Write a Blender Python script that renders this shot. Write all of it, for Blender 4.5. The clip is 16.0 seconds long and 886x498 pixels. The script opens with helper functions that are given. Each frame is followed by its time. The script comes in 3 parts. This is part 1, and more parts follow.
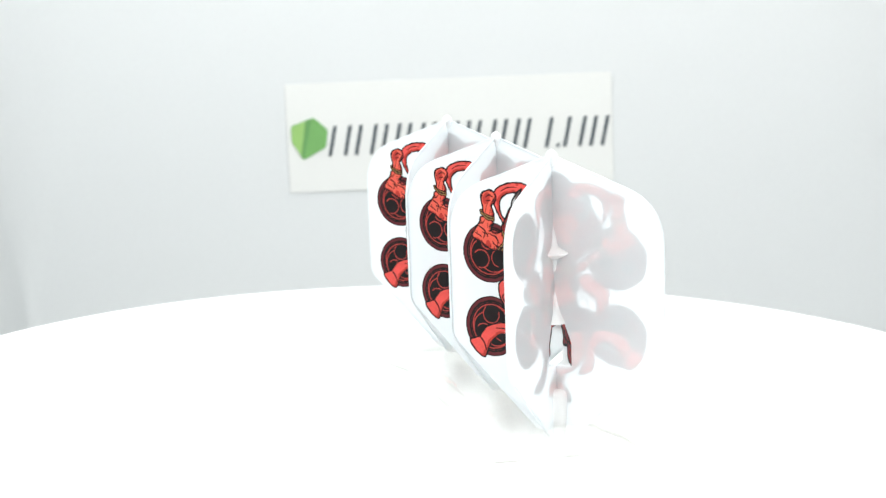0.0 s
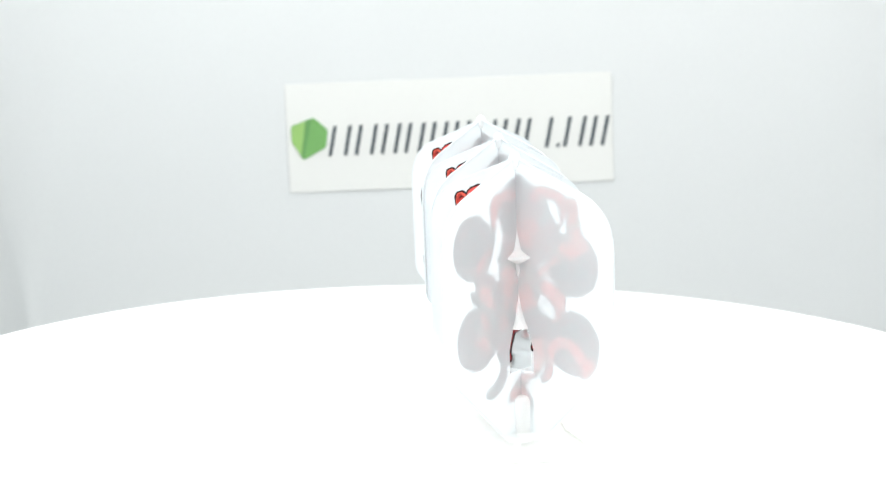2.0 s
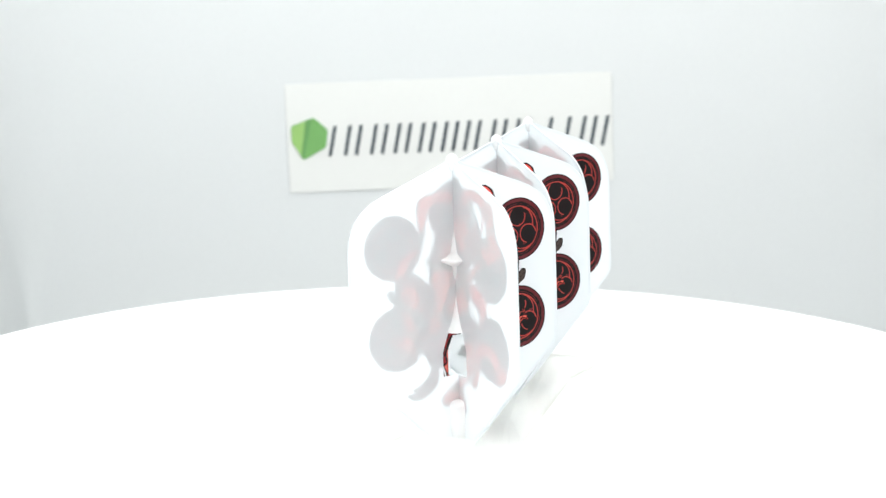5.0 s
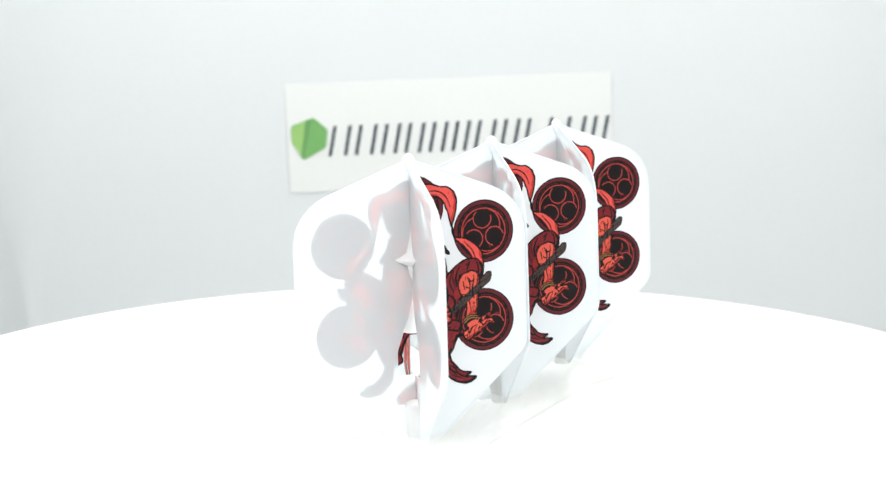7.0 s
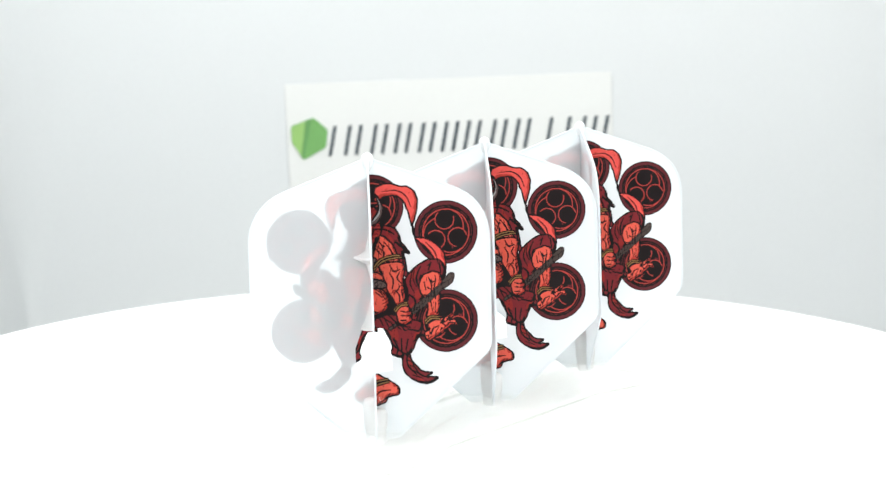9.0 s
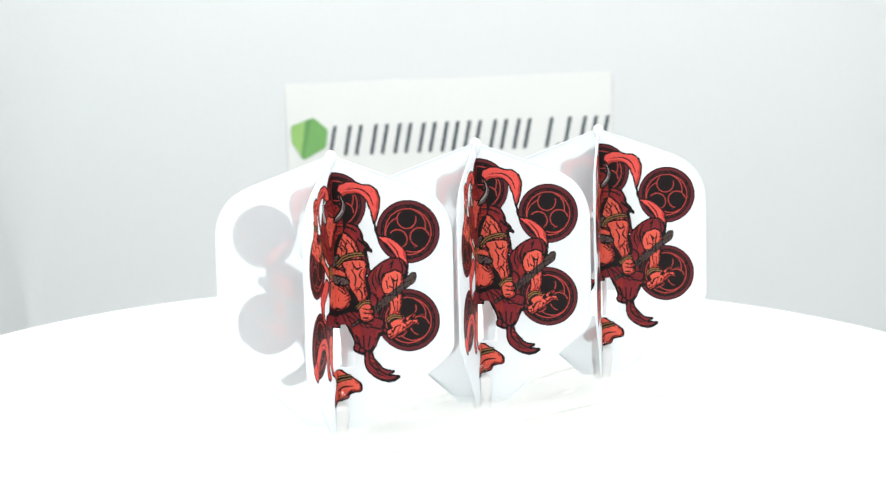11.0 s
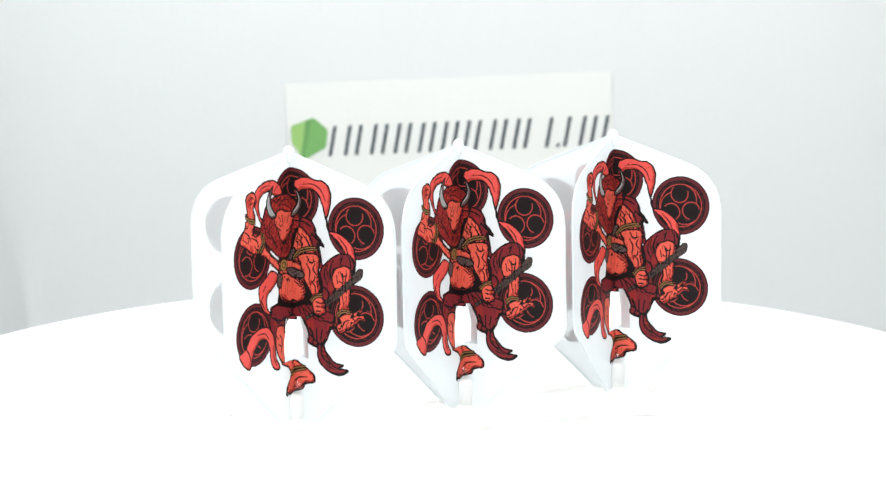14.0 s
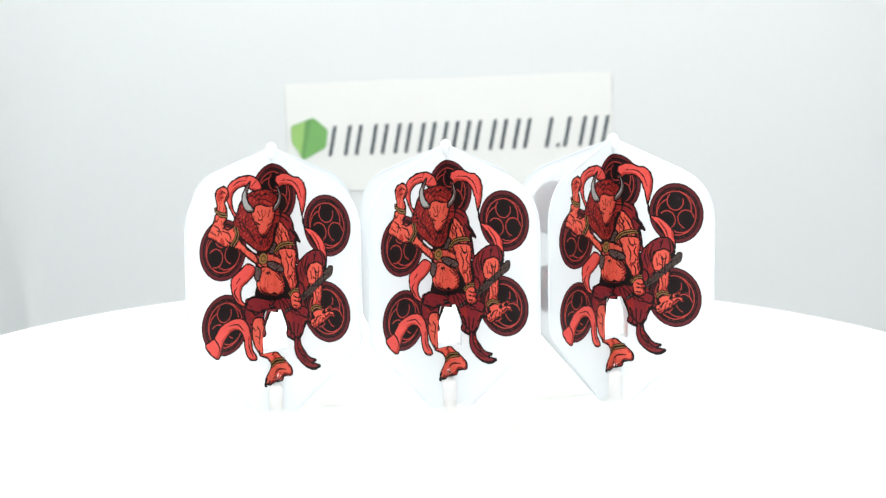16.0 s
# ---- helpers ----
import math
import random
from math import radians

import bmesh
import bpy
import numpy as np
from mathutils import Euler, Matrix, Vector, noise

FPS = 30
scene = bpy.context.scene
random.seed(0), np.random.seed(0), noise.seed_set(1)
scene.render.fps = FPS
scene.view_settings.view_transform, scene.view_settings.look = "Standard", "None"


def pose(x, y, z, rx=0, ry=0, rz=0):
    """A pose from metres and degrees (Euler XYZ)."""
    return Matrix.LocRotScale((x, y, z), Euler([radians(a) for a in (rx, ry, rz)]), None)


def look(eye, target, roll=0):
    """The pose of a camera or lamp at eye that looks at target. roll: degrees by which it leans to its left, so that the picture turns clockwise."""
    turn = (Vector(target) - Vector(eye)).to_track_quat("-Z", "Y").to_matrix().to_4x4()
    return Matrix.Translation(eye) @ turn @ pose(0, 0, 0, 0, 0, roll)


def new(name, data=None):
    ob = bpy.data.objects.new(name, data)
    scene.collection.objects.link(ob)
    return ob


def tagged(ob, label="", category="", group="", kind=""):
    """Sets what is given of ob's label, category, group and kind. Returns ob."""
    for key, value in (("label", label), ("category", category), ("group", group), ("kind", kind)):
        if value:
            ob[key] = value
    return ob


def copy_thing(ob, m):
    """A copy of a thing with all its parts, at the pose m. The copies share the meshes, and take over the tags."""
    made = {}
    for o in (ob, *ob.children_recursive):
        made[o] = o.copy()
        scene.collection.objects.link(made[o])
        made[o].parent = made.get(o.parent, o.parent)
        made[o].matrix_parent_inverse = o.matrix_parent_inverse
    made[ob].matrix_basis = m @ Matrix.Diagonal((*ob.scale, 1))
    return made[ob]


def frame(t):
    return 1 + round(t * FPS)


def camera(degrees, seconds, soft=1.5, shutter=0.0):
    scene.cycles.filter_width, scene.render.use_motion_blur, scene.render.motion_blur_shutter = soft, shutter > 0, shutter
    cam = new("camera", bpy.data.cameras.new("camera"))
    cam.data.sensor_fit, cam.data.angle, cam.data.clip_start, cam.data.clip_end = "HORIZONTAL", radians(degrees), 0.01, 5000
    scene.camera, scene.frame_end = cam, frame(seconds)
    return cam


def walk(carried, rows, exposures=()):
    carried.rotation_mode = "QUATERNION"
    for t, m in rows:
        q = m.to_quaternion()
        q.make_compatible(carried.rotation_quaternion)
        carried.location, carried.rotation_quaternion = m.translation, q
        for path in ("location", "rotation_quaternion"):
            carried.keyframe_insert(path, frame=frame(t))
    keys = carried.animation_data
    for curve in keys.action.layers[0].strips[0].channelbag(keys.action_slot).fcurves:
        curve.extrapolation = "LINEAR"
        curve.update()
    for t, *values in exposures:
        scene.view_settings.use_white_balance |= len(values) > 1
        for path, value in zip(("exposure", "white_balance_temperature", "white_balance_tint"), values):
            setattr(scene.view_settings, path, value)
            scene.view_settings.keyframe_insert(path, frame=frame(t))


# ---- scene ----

# ---- camera: it stands still before the turntable ----
EYE = Vector((0.0, -0.2695, 0.0742))
cam = camera(31.1, 16.0, soft=1.3)
cam.data.dof.use_dof = True
cam.data.dof.focus_distance = 0.262
cam.data.dof.aperture_fstop = 46.0
VIEW = look(EYE, EYE + Vector((0.00111, 0.98519, -0.17146)), -0.24)
walk(cam, [(0.0, VIEW), (16.0, VIEW)], exposures=[(0.0, 0.0), (16.0, 0.0)])

# ---- light: lamps of the photo tent, under its roof ----
world = bpy.data.worlds.new("world")
scene.world = world
world.use_nodes = True
world.node_tree.nodes["Background"].inputs["Color"].default_value = (0.9, 0.95, 1.0, 1)
world.node_tree.nodes["Background"].inputs["Strength"].default_value = 0.4


def tent_lamp(name, place, target, wide, deep, watts, colour):
    data = bpy.data.lights.new(name, "AREA")
    data.shape, data.size, data.size_y, data.energy, data.color = "RECTANGLE", wide, deep, watts, colour
    lamp = new(name, data)
    lamp.matrix_world = look(place, target)
    return lamp


tent_lamp("roof_lamp", (-0.085, 0.02, 0.235), (-0.085, 0.021, 0.0), 0.11, 0.34, 0.47, (0.97, 1.0, 1.0))
tent_lamp("roof_lamp", (0.085, 0.03, 0.235), (0.085, 0.031, 0.0), 0.11, 0.34, 0.43, (1.0, 0.99, 0.965))
tent_lamp("front_lamp", (0.0, -0.26, 0.200), (0.0, -0.01, 0.02), 0.34, 0.14, 0.83, (1.0, 1.0, 1.0))

# ---- materials ----


def srgb(r, g, b):
    return tuple((c / 255 / 12.92 if c <= 10 else ((c / 255 + 0.055) / 1.055) ** 2.4) for c in (r, g, b)) + (1.0,)


def surface(name, colour, rough=0.5, spread=0.04, scale=40.0, bump=0.0, fine=400.0, spec=0.5):
    """A paint, plastic or cloth with mottling at two scales and a fine relief."""
    mat = bpy.data.materials.new(name)
    mat.use_nodes = True
    nodes, link = mat.node_tree.nodes, mat.node_tree.links.new
    shader = nodes["Principled BSDF"]
    where = nodes.new("ShaderNodeTexCoord")
    big, small = nodes.new("ShaderNodeTexNoise"), nodes.new("ShaderNodeTexNoise")
    big.inputs["Scale"].default_value, small.inputs["Scale"].default_value = scale, fine
    big.inputs["Detail"].default_value = 4
    both = nodes.new("ShaderNodeMath")
    both.operation = "ADD"
    for n in (big, small):
        link(where.outputs["Object"], n.inputs["Vector"])
    link(big.outputs["Fac"], both.inputs[0])
    link(small.outputs["Fac"], both.inputs[1])
    ramp = nodes.new("ShaderNodeValToRGB")
    ramp.color_ramp.elements[0].position, ramp.color_ramp.elements[1].position = 0.3, 0.7
    ramp.color_ramp.elements[0].color = tuple(max(0, c * (1 - spread)) for c in colour[:3]) + (1,)
    ramp.color_ramp.elements[1].color = tuple(min(1, c * (1 + spread)) for c in colour[:3]) + (1,)
    half = nodes.new("ShaderNodeMath")
    half.operation = "MULTIPLY"
    half.inputs[1].default_value = 0.5
    link(both.outputs[0], half.inputs[0])
    link(half.outputs[0], ramp.inputs["Fac"])
    link(ramp.outputs["Color"], shader.inputs["Base Color"])
    shader.inputs["Roughness"].default_value = rough
    shader.inputs["Specular IOR Level"].default_value = spec
    if bump:
        relief = nodes.new("ShaderNodeBump")
        relief.inputs["Strength"].default_value = bump
        relief.inputs["Distance"].default_value = 0.0004
        link(both.outputs[0], relief.inputs["Height"])
        link(relief.outputs["Normal"], shader.inputs["Normal"])
    return mat


def milky(name, colour, through_part, see_part, gloss=0.06, rough=0.35):
    """Thin moulded plastic that lets light and a blurred ghost of the far side through."""
    mat = bpy.data.materials.new(name)
    mat.use_nodes = True
    nodes, link = mat.node_tree.nodes, mat.node_tree.links.new
    nodes.remove(nodes["Principled BSDF"])
    out = nodes["Material Output"]
    grain = nodes.new("ShaderNodeTexNoise")
    grain.inputs["Scale"].default_value = 900.0
    where = nodes.new("ShaderNodeTexCoord")
    link(where.outputs["Object"], grain.inputs["Vector"])
    relief = nodes.new("ShaderNodeBump")
    relief.inputs["Strength"].default_value, relief.inputs["Distance"].default_value = 0.15, 0.0001
    link(grain.outputs["Fac"], relief.inputs["Height"])
    matt, pass_on, shine = nodes.new("ShaderNodeBsdfDiffuse"), nodes.new("ShaderNodeBsdfTranslucent"), nodes.new("ShaderNodeBsdfGlossy")
    matt.inputs["Color"].default_value = pass_on.inputs["Color"].default_value = colour
    shine.inputs["Roughness"].default_value = rough
    a, b = nodes.new("ShaderNodeMixShader"), nodes.new("ShaderNodeMixShader")
    a.inputs[0].default_value, b.inputs[0].default_value = through_part, gloss
    link(relief.outputs["Normal"], matt.inputs["Normal"])
    link(relief.outputs["Normal"], shine.inputs["Normal"])
    link(matt.outputs[0], a.inputs[1])
    link(pass_on.outputs[0], a.inputs[2])
    see, c = nodes.new("ShaderNodeBsdfTransparent"), nodes.new("ShaderNodeMixShader")
    c.inputs[0].default_value = see_part
    link(a.outputs[0], c.inputs[1])
    link(see.outputs[0], c.inputs[2])
    link(c.outputs[0], b.inputs[1])
    link(shine.outputs[0], b.inputs[2])
    link(b.outputs[0], out.inputs["Surface"])
    return mat


def clear(name, tint, rough):
    """Clear acrylic: light goes straight through, with a faint sheen."""
    mat = bpy.data.materials.new(name)
    mat.use_nodes = True
    nodes, link = mat.node_tree.nodes, mat.node_tree.links.new
    nodes.remove(nodes["Principled BSDF"])
    see, shine, mix = nodes.new("ShaderNodeBsdfTransparent"), nodes.new("ShaderNodeBsdfGlossy"), nodes.new("ShaderNodeMixShader")
    see.inputs["Color"].default_value = tint
    shine.inputs["Roughness"].default_value = rough
    mix.inputs[0].default_value = 0.07
    link(see.outputs[0], mix.inputs[1])
    link(shine.outputs[0], mix.inputs[2])
    link(mix.outputs[0], nodes["Material Output"].inputs["Surface"])
    return mat


TENT = surface("white_tent_cloth", (0.658, 0.675, 0.678, 1), 0.9, 0.015, 9.0, 0.05, 700.0, 0.1)
TABLE = surface("white_turntable_plastic", (0.955, 0.955, 0.95, 1), 0.45, 0.01, 30.0, 0.05, 900.0, 0.3)
CARD = surface("white_sign_board", (0.71, 0.715, 0.695, 1), 0.5, 0.01, 25.0, 0.03, 500.0, 0.3)
WORD = surface("charcoal_print", srgb(66, 76, 82), 0.5, 0.05, 60.0)
GREENS = [surface("light_green_print", srgb(142, 184, 104), 0.5, 0.03), surface("mid_green_print", srgb(96, 148, 84), 0.5, 0.03),
          surface("green_print", srgb(108, 162, 90), 0.5, 0.03)]
WING = milky("milky_white_plastic", (0.890, 0.921, 0.936, 1), 0.58, 0.215)
HUB = milky("white_hub_plastic", (0.975, 0.977, 0.972, 1), 0.5, 0.30)
ACRYLIC = clear("clear_acrylic", (0.975, 0.977, 0.968, 1), 0.04)

# darker tint that paints the grey line refraction draws at the stand's foot
FOOT_LINE = clear("grey_refraction_line", (0.905, 0.912, 0.898, 1), 0.1)


def refracting(name, tint, bend):
    """A thin clear block: most light goes straight through, some is bent at its sloping faces."""
    mat = clear(name, tint, 0.04)
    nodes, link = mat.node_tree.nodes, mat.node_tree.links.new
    glass, both = nodes.new("ShaderNodeBsdfGlass"), nodes.new("ShaderNodeMixShader")
    glass.inputs["Color"].default_value, glass.inputs["IOR"].default_value, glass.inputs["Roughness"].default_value = tint, 1.49, 0.03
    both.inputs[0].default_value = bend
    link(nodes["Mix Shader"].outputs[0], both.inputs[1])
    link(glass.outputs[0], both.inputs[2])
    link(both.outputs[0], nodes["Material Output"].inputs["Surface"])
    return mat


BLOCK = refracting("cast_acrylic", (0.988, 0.99, 0.982, 1), 0.34)

INKS = {"black": (25, 17, 19), "ring": (96, 35, 40), "line": (186, 66, 60), "salmon": (226, 88, 80), "flesh": (226, 97, 79), "shade": (186, 60, 52),
        "maroon": (128, 37, 43), "mane": (152, 43, 41), "bone": (168, 168, 166), "grey": (98, 82, 80), "club": (74, 62, 58), "gold": (150, 114, 66)}
INK_NAMES = list(INKS)


def ink_surface(name, colour):
    """Glossy ink, thin enough to pass on some coloured light."""
    mat = surface(name, colour, 0.45, 0.10, 500.0, 0.1, 2500.0, 0.3)
    nodes, link = mat.node_tree.nodes, mat.node_tree.links.new
    pass_on, mix = nodes.new("ShaderNodeBsdfTranslucent"), nodes.new("ShaderNodeMixShader")
    link(nodes["Color Ramp"].outputs["Color"], pass_on.inputs["Color"])
    mix.inputs[0].default_value = 0.44
    link(nodes["Principled BSDF"].outputs[0], mix.inputs[1])
    link(pass_on.outputs[0], mix.inputs[2])
    link(mix.outputs[0], nodes["Material Output"].inputs["Surface"])
    return mat


INK_MATS = [ink_surface(k + "_ink", srgb(*INKS[k])) for k in INK_NAMES]


# ---- mesh helpers ----


def part(name, bm, material, parent, label=""):
    mesh = bpy.data.meshes.new(name)
    bmesh.ops.recalc_face_normals(bm, faces=bm.faces)
    bm.to_mesh(mesh)
    bm.free()
    mesh.materials.append(material)
    ob = new(name, mesh)
    ob.parent = parent
    if label:
        tagged(ob, label)
    return ob


def smooth(ob, degrees=40):
    ob.data.shade_smooth()
    ob.data.set_sharp_from_angle(angle=radians(degrees))
    return ob


def lathe(profile, steps=32):
    """A turned body from (radius, height) pairs, closed at both ends."""
    bm = bmesh.new()
    rings = [[bm.verts.new((r * math.cos(2 * math.pi * i / steps), r * math.sin(2 * math.pi * i / steps), z)) for i in range(steps)] for r, z in profile]
    for low, high in zip(rings, rings[1:]):
        for i in range(steps):
            j = (i + 1) % steps
            bm.faces.new((low[i], low[j], high[j], high[i]))
    bm.faces.new(rings[0])
    bm.faces.new(rings[-1])
    return bm


def slab(outline, thick, bevel=0.0):
    """An upright sheet in the x-z plane, centred on y = 0, with its rim rounded."""
    bm = bmesh.new()
    face = bm.faces.new([bm.verts.new((x, -thick / 2, z)) for x, z in outline])
    back = bmesh.ops.extrude_face_region(bm, geom=[face])
    bmesh.ops.translate(bm, vec=(0, thick, 0), verts=[v for v in back["geom"] if isinstance(v, bmesh.types.BMVert)])
    if bevel:
        rim = [e for e in bm.edges if abs(e.verts[0].co.y - e.verts[1].co.y) < 1e-9]
        bmesh.ops.bevel(bm, geom=rim, offset=bevel, segments=2, affect="EDGES", profile=0.5)
    return bm


def rounded(corners, steps=8):
    """A closed outline through (x, z, radius) corners, each rounded by its radius."""
    out, n = [], len(corners)
    for i, (x, z, r) in enumerate(corners):
        here = Vector((x, z))
        a, b = Vector(corners[i - 1][:2]) - here, Vector(corners[(i + 1) % n][:2]) - here
        if r <= 0:
            out.append((x, z))
            continue
        a.normalize(), b.normalize()
        cut = r / math.tan(a.angle(b) / 2)
        start, end = here + a * cut, here + b * cut
        for k in range(steps + 1):
            f = k / steps
            p = (1 - f) ** 2 * start + 2 * f * (1 - f) * here + f * f * end
            out.append((p.x, p.y))
    return out


# ---- the photo tent ----


def tent():
    """Cloth walls in one sheet round the turntable: tight folds at the foot of the corners that open out higher up."""
    west, east, south, north, low, top = -0.138, 0.215, -0.43, 0.254, -0.075, 0.25
    bm, rings, levels = bmesh.new(), [], 24
    for k in range(levels + 1):
        f = k / levels
        z, r = low + (top - low) * f, 0.005 + 0.09 * min(1.0, max(0.0, f - 0.14) * 1.6)
        ring, left = [], west - 0.03 * max(0.0, f - 0.10)
        for cx, cy, start in ((east - r, north - r, 0), (left + r, north - r, 90), (left + r, south + r, 180), (east - r, south + r, 270)):
            for i in range(13):
                a = radians(start + 90 * i / 12)
                ring.append(bm.verts.new((cx + r * math.cos(a), cy + r * math.sin(a), z)))
        rings.append(ring)
    for a, b in zip(rings, rings[1:]):
        for i in range(len(a)):
            j = (i + 1) % len(a)
            bm.faces.new((a[i], a[j], b[j], b[i]))
    wall = part("wall_tent", bm, TENT, None)
    thick = wall.modifiers.new("thick", "SOLIDIFY")
    thick.thickness, thick.offset = 0.003, 1.0
    smooth(wall, 60)
    tagged(wall, "white cloth wall of a small photo tent, softly folded at its corners", "wall", kind="structure")
    for name, z, words in (("floor", low - 0.004, "white cloth floor of the photo tent"), ("ceiling", top, "white cloth roof of the photo tent")):
        bm = bmesh.new()
        bmesh.ops.create_cube(bm, size=1.0, matrix=Matrix.LocRotScale(((west + east) / 2 - 0.05, (south + north) / 2, z + 0.002), None, (east - west + 0.12, north - south + 0.02, 0.004)))
        tagged(part(name, bm, TENT, None), words, name, kind="structure")


tent()


# ---- the sign on the back wall ----


def flat(outline, y):
    bm = bmesh.new()
    bm.faces.new([bm.verts.new((x, y, z)) for x, z in outline])
    back = bmesh.ops.extrude_face_region(bm, geom=bm.faces[:])
    bmesh.ops.translate(bm, vec=(0, -0.0002, 0), verts=[v for v in back["geom"] if isinstance(v, bmesh.types.BMVert)])
    return bm


def sign():
    """A printed board with a green emblem and a row of slanted bars where the name stands."""
    board = tagged(new("sign_board"), "white sign board with green emblem and slanted charcoal bars", "sign")
    w, h = 0.0536, 0.0179
    board.matrix_world = pose(0.0030, 0.25365, 0.0220, 0, -2.05, 0)
    part("board", slab(rounded([(-w, -h, 0.0006), (w, -h, 0.0006), (w, h, 0.0006), (-w, h, 0.0006)], 4), 0.0006, 0.0002), CARD, board)
    cx, cz = -0.0460, 0.0002
    rim = [(-0.0062, 0.0040), (0.0014, 0.0067), (0.0060, 0.0024), (0.0050, -0.0034), (-0.0026, -0.0074), (-0.0062, -0.0007)]
    part("emblem", flat([(cx + x, cz + z) for x, z in rounded([(x, z, 0.0012) for x, z in rim], 3)], -0.0004), GREENS[2], board, "green six-sided emblem")
    part("emblem_facet", flat([(cx + x, cz + z) for x, z in ((-0.0060, 0.0037), (-0.0013, 0.0055), (-0.0032, -0.0058), (-0.0060, -0.0014))], -0.0007), GREENS[0], board, "light green facet of the emblem")
    part("emblem_facet", flat([(cx + x, cz + z) for x, z in ((-0.0013, 0.0055), (0.0008, 0.0063), (-0.0006, 0.0), (-0.0024, -0.0068), (-0.0032, -0.0058))], -0.0007), GREENS[1], board, "mid green facet of the emblem")
    # one pair of slanted bars for each sign of the name, a dot for the stop
    tall, lean, thick = 0.0098, 0.0021, 0.0012
    x = -0.0403
    for wide in (0.0082, 0.0082, 0.0074, 0.0076, 0.0072, 0.0070, 0.0082, 0.0074, 0.0104, 0.0022, 0.0082, 0.0070):
        low = -0.0060
        if wide < 0.003:
            part("stop", flat([(x, low), (x + thick, low), (x + thick + 0.0004, low + thick), (x + 0.0004, low + thick)], -0.0004), WORD, board)
        else:
            for start in (x, x + wide - 0.0032):
                part("bar", flat([(start, low), (start + thick, low), (start + thick + lean, low + tall), (start + lean, low + tall)], -0.0004), WORD, board)
        x += wide * 1.048
    return board


sign()

# ---- the turntable and what it carries: all turn about the axis at x = y = 0 ----
TURNING = []


def turntable():
    table = tagged(new("turntable"), "round glossy white motorised display turntable", "turntable")
    smooth(part("disc", lathe([(0.1062, -0.0060), (0.1078, -0.0054), (0.10824, -0.0040), (0.10824, -0.0016), (0.1078, -0.0004), (0.1066, 0.0)], 192), TABLE, table))
    smooth(part("base", lathe([(0.088, -0.0748), (0.090, -0.0730), (0.086, -0.0062)], 96), TABLE, table, "white round turntable base"))
    TURNING.append((table, Matrix.Identity(4)))


turntable()

ROW = Vector((0.0, -0.0110, 0.0))
GAP = 0.0283


def stand_outline(half_long, waist, foot):
    """The plan of the stand: a narrow waist and ends that flare out into feet."""
    side = [(-half_long, foot, 0.0015), (-0.0300, foot * 0.96, 0.002), (-0.0205, waist, 0.004), (0.0205, waist, 0.004), (0.0300, foot * 0.96, 0.002), (half_long, foot, 0.0015)]
    return [(x, y + 0.0016) for x, y in rounded([(x, -y, r) for x, y, r in side] + side[::-1], 4)]


def stacked(levels):
    """Rings of vertices, one for each outline and height, with walls between them."""
    bm = bmesh.new()
    rings = [[bm.verts.new((x, y, z)) for x, y in outline] for outline, z in levels]
    for a, b in zip(rings, rings[1:]):
        for i in range(len(a)):
            j = (i + 1) % len(a)
            bm.faces.new((a[i], a[j], b[j], b[i]))
    return bm, rings


def stand():
    """A low clear bar with sloping flanks, a grey strip tinted as the refraction line at its foot, and a peg for each
    flight.
    """
    block = tagged(new("display_stand"), "low clear acrylic stand with three pegs on the turntable", "stand")
    bm, rings = stacked([(stand_outline(*size), z) for *size, z in
                         ((0.0370, 0.0092, 0.0122, 0.0003), (0.0373, 0.0094, 0.0125, 0.0008), (0.0360, 0.0072, 0.0100, 0.0026), (0.0345, 0.0044, 0.0062, 0.0034), (0.0340, 0.0038, 0.0055, 0.0036))])
    bm.faces.new(rings[0]), bm.faces.new(rings[-1])
    bmesh.ops.recalc_face_normals(bm, faces=bm.faces[:])
    smooth(part("block", bm, BLOCK, block), 25)
    # added thin strip: its grey tint imitates the refracted line along the table
    outer, inner = stand_outline(0.03748, 0.00955, 0.01265), stand_outline(0.03738, 0.00945, 0.01255)
    part("edge", stacked([(outer, 0.0002), (outer, 0.0007), (inner, 0.0007), (inner, 0.0002), (outer, 0.0002)])[0], FOOT_LINE, block, "grey-clear strip tinted as the refraction line at the stand's foot")
    for k in (-1, 0, 1):
        peg = smooth(part("peg", lathe([(0.0011, 0.0037), (0.0011, 0.0085), (0.0007, 0.0092)], 20), ACRYLIC, block))
        peg.location = (k * GAP, 0, 0)
    for piece in block.children:
        piece.visible_shadow = False
    TURNING.append((block, Matrix.Translation(ROW)))


stand()

# ---- the print: inked shapes laid over one another on a fine sheet, in millimetres ----
CELL = 0.085
GRID_U = np.arange(-17.4, 17.4, CELL) + CELL / 2
GRID_V = np.arange(5.0, 45.2, CELL) + CELL / 2
UU, VV = np.meshgrid(GRID_U, GRID_V)
INKED = np.full(UU.shape, -1, dtype=np.int16)
waves = np.random.RandomState(7)


def ripples(wavelength, count=7, fan=math.pi):
    """A smooth random field, made of a few crossing waves."""
    total = np.zeros(UU.shape)
    for _ in range(count):
        a, p, k = waves.uniform(-fan, fan), waves.uniform(0, 2 * math.pi), 2 * math.pi / (wavelength * waves.uniform(0.7, 1.5))
        total += np.sin(k * (UU * math.cos(a) + VV * math.sin(a)) + p)
    return total / math.sqrt(count)


BROAD, MID, CURLS, SINEW = ripples(3.2), ripples(1.9), ripples(1.0), ripples(1.7, 9, 0.75)


def lay(mask, ink):
    INKED[mask] = INK_NAMES.index(ink)


